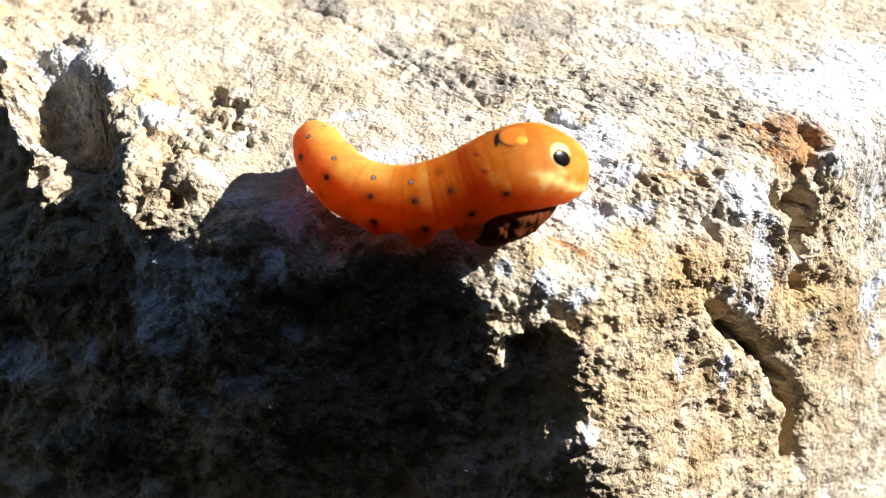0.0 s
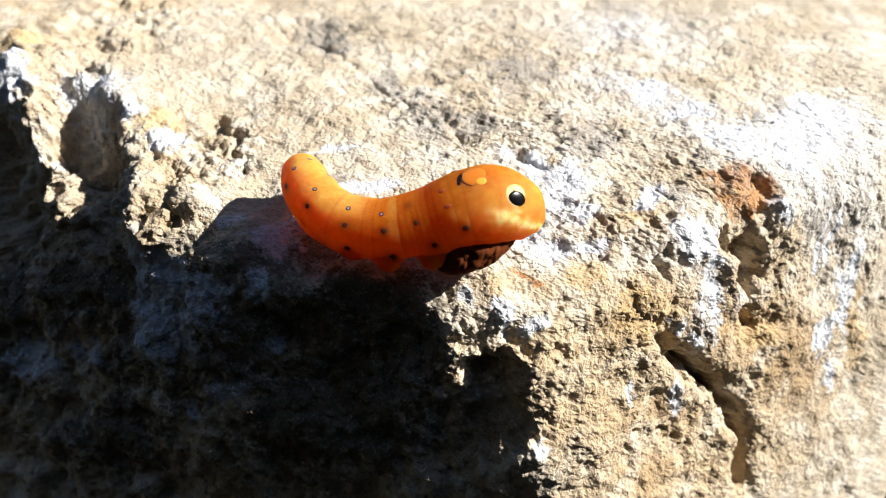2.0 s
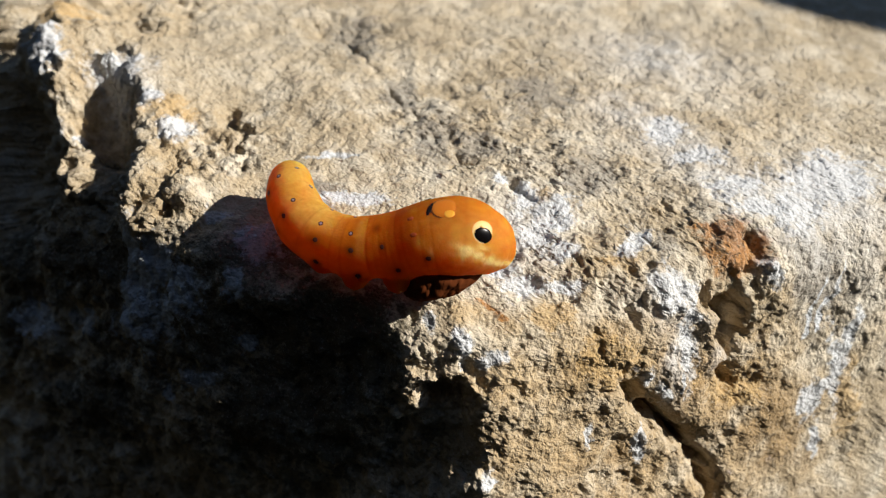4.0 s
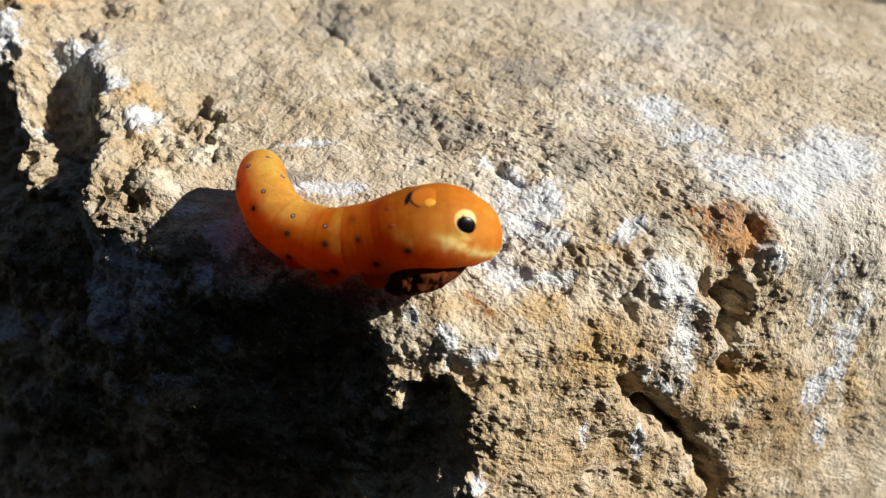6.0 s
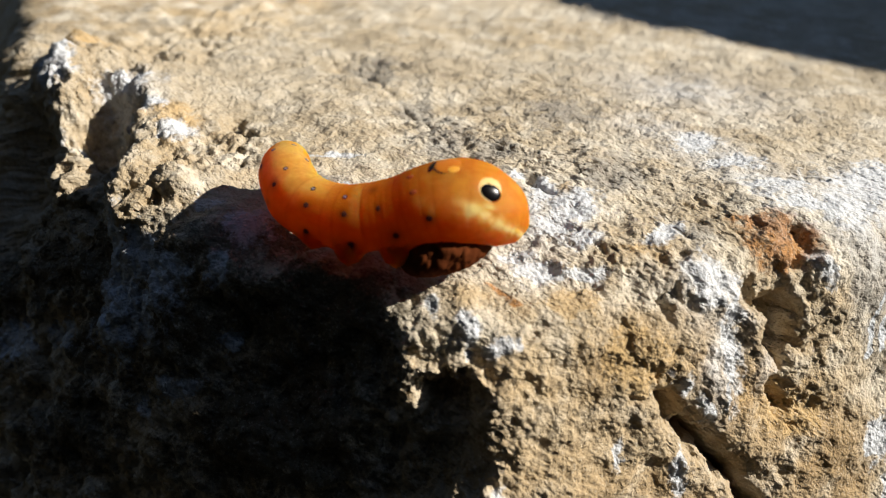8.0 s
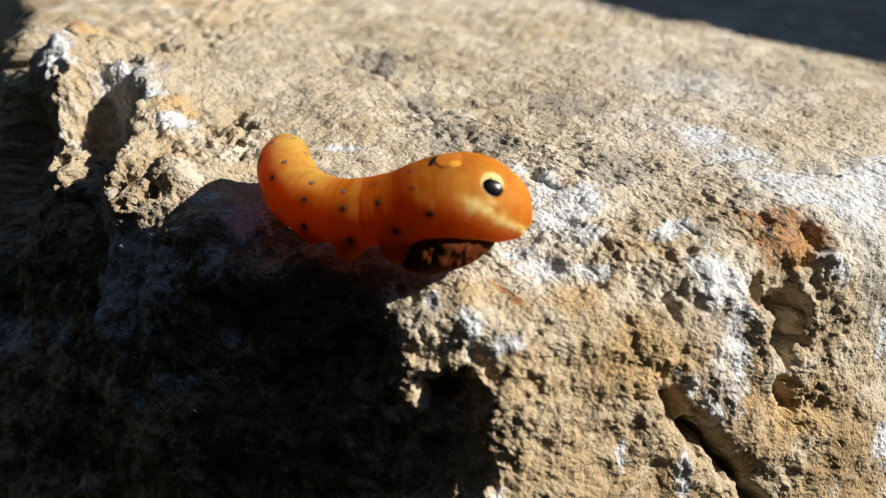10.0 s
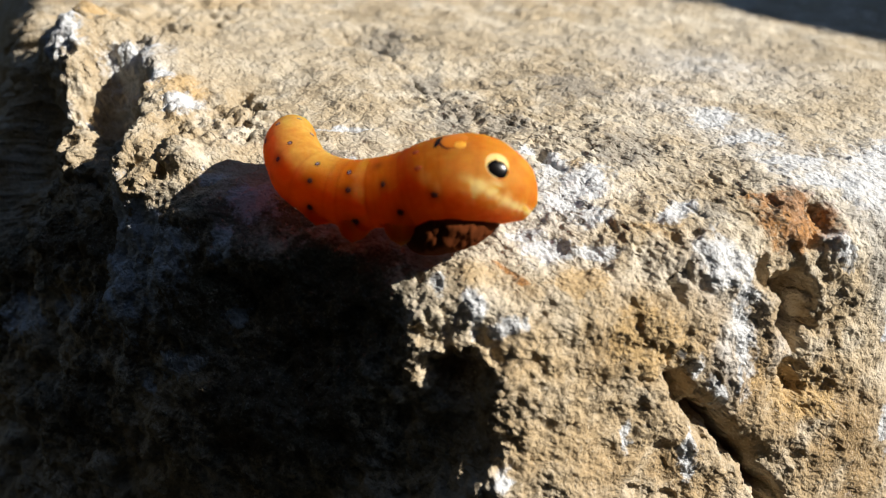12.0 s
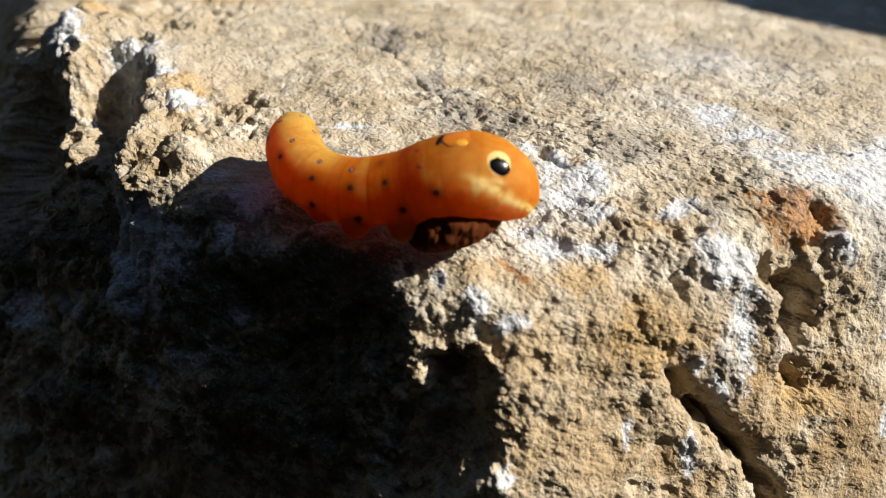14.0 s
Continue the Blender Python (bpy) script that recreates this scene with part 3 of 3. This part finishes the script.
def build_shade_boulder(x, y, size):
    """Unseen boulder, added behind so its shade falls over the first one's far end."""
    bm = bmesh.new()
    bmesh.ops.create_icosphere(bm, subdivisions=5, radius=1)
    for w in bm.verts:
        c = w.co.normalized()
        r = 1 + 0.22 * noise.noise(c * 1.3 + Vector((3, 1, 2))) + 0.08 * noise.noise(c * 4) + 0.02 * noise.noise(c * 14)
        w.co = Vector((c.x * size[0], c.y * size[1], c.z * size[2])) * r
        w.co.z = max(w.co.z, -size[2] * 0.8)
    ob = part("boulder", bm, STONE, label="added boulder, unseen, that throws shade over the far end")
    ob.location = (x, y, size[2] * 0.78)
    return tagged(ob, category="boulder")


# ---- the caterpillar ----
# centre line from tail to front, with half thickness, in centimetres
SPINE = [
    (-1.98, 10.92, 33.64, 0.16), (-1.93, 10.78, 33.68, 0.30), (-1.84, 10.53, 33.71, 0.37), (-1.64, 10.08, 33.70, 0.42), (-1.18, 9.62, 33.55, 0.46),
    (-0.5, 9.42, 33.53, 0.475), (0.2, 9.45, 33.66, 0.52), (0.78, 9.52, 33.87, 0.595), (1.20, 9.60, 33.93, 0.62), (1.52, 9.68, 33.83, 0.545), (1.77, 9.74, 33.66, 0.40), (1.94, 9.76, 33.53, 0.18),
]
# places of the prolegs along the body
PROLEGS = (0.405, 0.50, 0.62)
# folds of the skin: place along the body, depth
FOLDS = [
    (0.10, 0.3), (0.18, 0.3), (0.26, 0.35), (0.345, 0.5), (0.44, 0.5), (0.473, 0.6), (0.547, 0.9), (0.569, 0.3), (0.59, 0.2), (0.635, 0.2), (0.653, 0.4), (0.674, 0.35), (0.70, 0.2),
    (0.724, 0.5), (0.753, 0.5), (0.824, 0.3), (0.885, 0.12),
]
# blotches of the skin: place along and round the body, half sizes, strength
YELLOW = [
    (0.85, 0.95, 0.50, 0.45, 0.50),
    (0.905, 0.26, 0.12, 0.12, 0.5), (0.775, 0.98, 0.12, 0.10, 0.4), (0.748, 1.25, 0.05, 0.10, 0.6), (0.724, 1.05, 0.08, 0.10, 0.45), (0.53, 0.5, 0.08, 0.30, 0.4), (0.527, 1.0, 0.07, 0.20, 0.35),
    (0.80, 0.70, 0.12, 0.12, 0.3), (0.94, 1.75, 0.16, 0.10, 0.35),
]
BAND = [
    (0.811, 1.13, 0.08, 0.08, 0.4), (0.834, 1.26, 0.11, 0.10, 0.95), (0.856, 1.33, 0.10, 0.07, 0.85), (0.879, 1.37, 0.10, 0.06, 0.75), (0.903, 1.40, 0.11, 0.075, 1.0), (0.928, 1.39, 0.10, 0.07, 1.0), (0.955, 1.30, 0.10, 0.06, 0.9), (0.985, 1.20, 0.12, 0.05, 1.0), (0.862, 1.10, 0.10, 0.04, 0.6),
]
RUFOUS = [(0.915, 0.90, 0.12, 0.09, 0.8), (0.965, 0.75, 0.10, 0.10, 0.4), (0.707, 0.31, 0.06, 0.05, 0.6), (0.711, 0.77, 0.07, 0.05, 0.6), (0.785, 1.6, 0.2, 0.15, 0.5), (0.69, 1.0, 0.12, 0.2, 0.5)]
SMUDGES = [(0.271, 0.92), (0.394, 0.97), (0.504, 1.03), (0.515, 1.90), (0.405, 1.75), (0.603, 0.94), (0.638, 1.70), (0.737, 1.42), (0.17, 1.10), (0.275, 1.6), (0.584, 0.35)]


def spline(rows, t):
    """A smooth curve through rows at t, counted in rows."""
    rows = np.array(rows)
    i = int(min(max(math.floor(t), 0), len(rows) - 2))
    f = t - i
    a, b = rows[max(i - 1, 0)], rows[i]
    c, d = rows[i + 1], rows[min(i + 2, len(rows) - 1)]
    return 0.5 * (2 * b + (c - a) * f + (2 * a - 5 * b + 4 * c - d) * f * f + (3 * b - a - 3 * c + d) * f ** 3)


class Body:
    """The caterpillar's skin: a bent tube, ringed by segments. along 0 (tail) to 1 (front), round in radians from the back to its right."""

    def __init__(self, count=240):
        ts = np.linspace(0, len(SPINE) - 1, count)
        c = np.array([spline(SPINE, t) for t in ts])
        gone = np.r_[0, np.cumsum(np.linalg.norm(np.diff(c[:, :3], axis=0), axis=1))]
        self.length = gone[-1]
        self.along = np.linspace(0, 1, count)
        even = np.array([np.interp(self.along * self.length, gone, c[:, k]) for k in range(4)]).T
        self.centre, self.half = even[:, :3], even[:, 3]
        self.ahead = np.gradient(self.centre, axis=0)
        self.ahead /= np.linalg.norm(self.ahead, axis=1)[:, None]
        side = np.cross(self.ahead, (0, 0, 1.0))
        self.side = side / np.linalg.norm(side, axis=1)[:, None]
        self.up = np.cross(self.side, self.ahead)

    def crease(self, along):
        """How deep in a fold between two segments, 0 to 1."""
        return max(deep * math.exp(-((along - a) / 0.0040) ** 2) for a, deep in FOLDS)

    def ring(self, along):
        """Swelling of each segment between its folds."""
        swell = 0.003 * math.cos(2 * math.pi * (along - 0.03) / 0.083) if 0.08 < along < 0.66 else 0.0
        return 1.0 - 0.011 * self.crease(along) + swell

    def at(self, along, round_, lift=0.0):
        pick = lambda a: np.array([np.interp(along, self.along, a[:, k]) for k in range(3)])
        r = np.interp(along, self.along, self.half) * self.ring(along) + lift
        for a in PROLEGS:
            r += (0.09 if a < 0.45 else 0.18 if a < 0.55 else 0.21) * math.exp(-((along - a) / 0.030) ** 2 - ((abs(round_) - 2.35) / 0.42) ** 2)
        r += 0.010 * noise.noise((along * 22, math.sin(round_) * 1.6, math.cos(round_) * 1.6))
        wrinkled = math.exp(-((along - 0.63) / 0.13) ** 2)
        r += 0.0025 * wrinkled * noise.noise((along * 90, math.sin(round_) * 1.1, math.cos(round_) * 1.1 + 7))
        s, u = math.sin(round_), math.cos(round_)
        belly = 1 - 0.16 * max(0, -u) ** 2
        return pick(self.centre) + pick(self.side) * (r * s) + pick(self.up) * (r * u * belly)

    def patch(self, along, round_, half_along, half_round, lift=0.006, turn=0.0, rings=5, sides=24):
        """A domed elliptical scale lying on the skin; half sizes in centimetres."""
        bm = bmesh.new()
        r0 = max(0.1, float(np.interp(along, self.along, self.half)))
        mid = bm.verts.new(self.at(along, round_, lift * 1.6) * 0.01)
        before = None
        for k in range(1, rings + 1):
            f = k / rings
            rim = lift * (1.6 - 0.6 * f * f) if k < rings else -0.004
            now = []
            for j in range(sides):
                a = 2 * math.pi * j / sides
                x, y = math.cos(a) * half_along * f, math.sin(a) * half_round * f
                x, y = x * math.cos(turn) - y * math.sin(turn), x * math.sin(turn) + y * math.cos(turn)
                now.append(bm.verts.new(self.at(along + x / self.length, round_ + y / r0, rim) * 0.01))
            for j in range(sides):
                j2 = (j + 1) % sides
                bm.faces.new((mid, now[j], now[j2]) if before is None else (before[j], now[j], now[j2], before[j2]))
            before = now
        bmesh.ops.recalc_face_normals(bm, faces=bm.faces)
        return bm


def cone(bm, a, b, ra, rb, sides=10, rings=4, bulge=0.15):
    """A tapering, rounded stub from a to b, in centimetres."""
    a, b = Vector(a), Vector(b)
    axis = (b - a).normalized()
    x = axis.orthogonal().normalized()
    y = axis.cross(x)
    loops = []
    for k in range(rings + 1):
        f = k / rings
        r = ra + (rb - ra) * f + bulge * rb * math.sin(math.pi * f)
        loops.append([bm.verts.new((a.lerp(b, f) + (x * math.cos(t) + y * math.sin(t)) * r) * 0.01) for t in np.linspace(0, 2 * math.pi, sides, endpoint=False)])
    for p, q in zip(loops, loops[1:]):
        for j in range(sides):
            bm.faces.new((p[j], p[(j + 1) % sides], q[(j + 1) % sides], q[j]))
    tip = bm.verts.new((b + axis * rb * 0.6) * 0.01)
    for j in range(sides):
        bm.faces.new((loops[-1][j], loops[-1][(j + 1) % sides], tip))
    bmesh.ops.recalc_face_normals(bm, faces=bm.faces)
    return bm


def roughen(bm, size, scale):
    """Makes a smooth stub lumpy."""
    for v in bm.verts:
        v.co += noise.noise_vector(v.co * scale) * size
    return bm


def reddened(ob):
    """Gives a limb the red-brown of the belly."""
    count = len(ob.data.vertices)
    ob.data.attributes.new("rufous", "FLOAT", "POINT").data.foreach_set("value", np.full(count, 0.5, dtype=np.float32))
    return ob


def build_caterpillar():
    body = Body()
    thing = tagged(new("caterpillar"), "plump orange caterpillar with false eyespots and small dark dots", "caterpillar")
    # skin
    n_along, n_round = 330, 96
    verts, fold, yellow, rufous, soot, band = [], [], [], [], [], []
    rise = lambda x, low, high: float(smooth(np.array(x), low, high))
    for a in np.linspace(0.0, 1.0, n_along):
        crease = body.crease(a)
        half = float(np.interp(a, body.along, body.half))

        def blotch(spots, r, jag):
            """How much of the strongest blotch lies here."""
            most = 0.0
            for sa, sr, ha, hr, strength in spots:
                if abs(a - sa) * body.length < 2.5 * ha:
                    for other_side in (r, -1.0 - r):
                        d = ((a - sa) * body.length / ha) ** 2 + ((other_side - sr) * half / hr) ** 2
                        most = max(most, strength * math.exp(-d * (1 + 0.9 * jag)))
            return most

        for r in np.linspace(-math.pi, math.pi, n_round, endpoint=False):
            verts.append(body.at(a, r) * 0.01)
            wob = noise.noise((a * 14, math.sin(r) * 2, math.cos(r) * 2))
            fine = noise.noise((a * 60, math.sin(r) * 8, math.cos(r) * 8))
            streak = noise.noise((a * 90, math.sin(r) * 1.1, math.cos(r) * 1.1 + 7))
            fold.append(float(np.clip(crease * (0.75 + 0.6 * wob) + 0.12 * math.exp(-((a - 0.63) / 0.13) ** 2) * max(0.0, -streak), 0, 1)))
            # sunlit glow of the tail's back, painted in as yellow
            back = 0.75 * rise(0.50 - a, 0.0, 0.14) * rise(1.3 - abs(r) + 0.5 * wob, 0.0, 0.9)
            yellow.append(float(np.clip(back * (0.9 + 0.4 * fine) + blotch(YELLOW, r, fine), 0, 1)))
            band.append(float(np.clip(blotch(BAND, r, fine) * 1.1, 0, 1)))
            crown = 0.15 * rise(a, 0.5, 0.7) * rise(1.0 - abs(r) + 0.4 * wob, 0.0, 0.8)
            saddle = 0.45 * rise(a + 0.01 * wob, 0.544, 0.552) * rise(0.72 - a, 0.0, 0.05)
            belly = 0.95 * rise(abs(r) + 0.3 * wob, 1.2, 2.1) * rise(0.80 - a, 0.0, 0.06) + 0.35 * rise(abs(r), 1.7, 2.2)
            rufous.append(float(np.clip(belly + crown + saddle + blotch(RUFOUS, r, fine) + 0.15 * fine, 0, 1)))
            soot.append(min(1.0, blotch([(sa, sr, 0.07, 0.07, 0.85) for sa, sr in SMUDGES], r, 0.3 * fine)))
    faces = []
    for i in range(n_along - 1):
        for j in range(n_round):
            j2 = (j + 1) % n_round
            faces.append((i * n_round + j, i * n_round + j2, (i + 1) * n_round + j2, (i + 1) * n_round + j))
    faces += [tuple(range(n_round))[::-1], tuple((n_along - 1) * n_round + j for j in range(n_round))]
    mesh = bpy.data.meshes.new("body")
    mesh.from_pydata([tuple(w) for w in verts], [], faces)
    for name, value in (("fold", fold), ("yellow", yellow), ("rufous", rufous), ("soot", soot), ("band", band)):
        mesh.attributes.new(name, "FLOAT", "POINT").data.foreach_set("value", np.array(value, dtype=np.float32))
    mesh.polygons.foreach_set("use_smooth", np.ones(len(mesh.polygons), dtype=bool))
    mesh.materials.append(SKIN)
    bm = bmesh.new()
    bm.from_mesh(mesh)
    bmesh.ops.recalc_face_normals(bm, faces=bm.faces)
    bm.to_mesh(mesh)
    bm.free()
    skin = new("body", mesh)
    skin.parent = thing
    def other(r, side):
        """The same place on the animal's other side; its back is turned a little from the light."""
        return r if side > 0 else -1.0 - r

    # false eyes on both sides: cream ring, black pupil, highlight painted as a pale scale
    for side in (1, -1):
        ring = part("eyespot", body.patch(0.855, other(0.715, side), 0.114, 0.195, 0.0025), CREAM, skin, "cream ring of the false eye")
        part("pupil", body.patch(0.857, other(0.79, side), 0.104, 0.128, 0.006), BLACK, ring, "glossy black pupil of the false eye")
        part("glint", body.patch(0.852, other(0.60, side), 0.030, 0.024, 0.012), CREAM, ring, "pale painted highlight over the pupil")
    # oval markings behind the eyes, each with a black rim
    for side in (1, -1):
        edge = part("oval_edge", body.patch(0.779, other(0.10, side), 0.146, 0.235, 0.003), UMBER, skin, "thin dark brown edge of the oval marking")
        part("oval_marking", body.patch(0.781, other(0.10, side), 0.142, 0.230, 0.0045), TAWNY, edge, "tawny oval marking")
        part("oval_spot", body.patch(0.794, other(0.34, side), 0.058, 0.075, 0.006), AMBER, edge, "amber spot")
        part("black_bar", body.patch(0.752, other(0.10, side), 0.034, 0.15, 0.006, 0.22), SOOT, skin, "short black bar")
    part("black_bar", body.patch(0.743, -0.52, 0.055, 0.028, 0.006, -0.5), SOOT, skin, "short black bar")
    # pale tip of the lip
    for side in (1, -1):
        part("lip", body.patch(0.972, other(1.20, side), 0.09, 0.035, 0.002, -0.12), LEMON, skin, "pale yellow lip")
    # rows of dots down each flank
    dots = [(0.10, -0.31), (0.198, -0.70), (0.247, 0.31), (0.271, 0.92), (0.37, -0.52), (0.388, 0.40), (0.394, 0.97), (0.498, 0.49), (0.504, 1.03), (0.515, 1.90),
            (0.405, 1.75), (0.603, 0.94), (0.638, 1.70), (0.737, 1.42), (0.485, -0.38), (0.143, 0.45), (0.17, 1.10)]
    for a, r in dots:
        low = r > 0.9
        for side in (1, -1) if r > 0.35 else (1,):
            rim = part("dot", body.patch(a, other(r, side), 0.048 if low else 0.052, 0.048 if low else 0.052, 0.0012, rings=3, sides=14), DOT_RIM, skin, "dark ringed dot")
            if not low:
                part("dot_centre", body.patch(a, other(r, side), 0.034, 0.034, 0.0025, rings=2, sides=12), LILAC, rim, "lilac centre of the dot")
    for a, r in ((0.707, 0.31), (0.711, 0.77)):
        part("fleck", body.patch(a, r, 0.05, 0.04, 0.004, rings=3, sides=12), RED_SPOT, skin, "dull red fleck")
    # legs: four pairs of stubby prolegs, claspers at the tail, three pairs of small brown legs
    for a in (0.325, *PROLEGS):
        for side in (1, -1):
            out = -0.10 if a < 0.4 else -0.07 if a < 0.45 else -0.02
            top = body.at(a, side * 2.3, -0.27)
            foot = body.at(a - 0.004, side * 2.45, out - 0.035) + np.array((0, 0, -0.05))
            reddened(part("proleg", cone(bmesh.new(), top, foot, 0.24, 0.15, 18, 8), SKIN, thing, "dull red stubby proleg"))
    for side in (1, -1):
        reddened(part("clasper", cone(bmesh.new(), body.at(0.07, side * 2.4, -0.12), body.at(0.06, side * 2.6, 0.03), 0.15, 0.10, 14, 5), SKIN, thing))
    # the wrinkled brown underside, from the last pair of legs to the head
    bm = bmesh.new()
    rows = [(0.645, 0.50, 0.16), (0.68, 0.62, 0.27), (0.72, 0.70, 0.34), (0.77, 0.74, 0.36), (0.82, 0.70, 0.35), (0.865, 0.60, 0.30), (0.90, 0.46, 0.22), (0.92, 0.38, 0.12)]
    loops = []
    for t in np.linspace(0, len(rows) - 1, 64):
        a, drop, thick = spline(rows, t)
        c = np.array([np.interp(a, body.along, body.centre[:, k]) for k in range(3)]) + np.array((0.0, -0.36, -0.93)) * drop * 0.89
        loop = []
        for angle in np.linspace(0, 2 * math.pi, 40, endpoint=False):
            way = np.array((0.25 * math.sin(angle), math.cos(angle), math.sin(angle)))
            lump = 1 + 0.10 * noise.noise(Vector(c * 3.2 + way * 1.3)) + 0.09 * noise.noise(Vector(c * 9 + way * 3.2)) + 0.09 * noise.noise(Vector(c * 22 + way * 8))
            loop.append(bm.verts.new((c + way * thick * lump) * 0.01))
        loops.append(loop)
    for p, q in zip(loops, loops[1:]):
        for j in range(40):
            bm.faces.new((p[j], p[(j + 1) % 40], q[(j + 1) % 40], q[j]))
    bm.faces.new(loops[0])
    bm.faces.new(loops[-1])
    bmesh.ops.recalc_face_normals(bm, faces=bm.faces)
    part("underside", bm, LEG, thing, "wrinkled red-brown underside behind the head")
    for a, reach in ((0.70, 0.30), (0.75, 0.32), (0.80, 0.26)):
        for side in (1, -1):
            top = body.at(a, side * 2.75, -0.05)
            foot = body.at(a + 0.012, side * 2.85, reach)
            part("leg", roughen(cone(bmesh.new(), top, foot, 0.15, 0.07, 16, 8), 0.0004, 500), LEG, thing, "short brown jointed leg")
    bm = bmesh.new()
    bmesh.ops.create_uvsphere(bm, u_segments=24, v_segments=16, radius=0.0033, matrix=Matrix.Translation(Vector(body.at(0.845, math.pi, 0.02)) * 0.01) @ Matrix.Diagonal((1.0, 1.1, 0.8, 1)))
    part("head", roughen(bm, 0.0008, 420), LEG, thing, "small brown head tucked under the front")
    return thing


build_ground()
build_boulder()
build_sky_blocker()
build_shade_boulder(0.745, 0.6, (0.34, 0.45, 0.5))
caterpillar = build_caterpillar()


def motions():
    walk(caterpillar, [(0.0, pose(0, 0, 0)), (14.0, pose(0, 0, 0))])


motions()
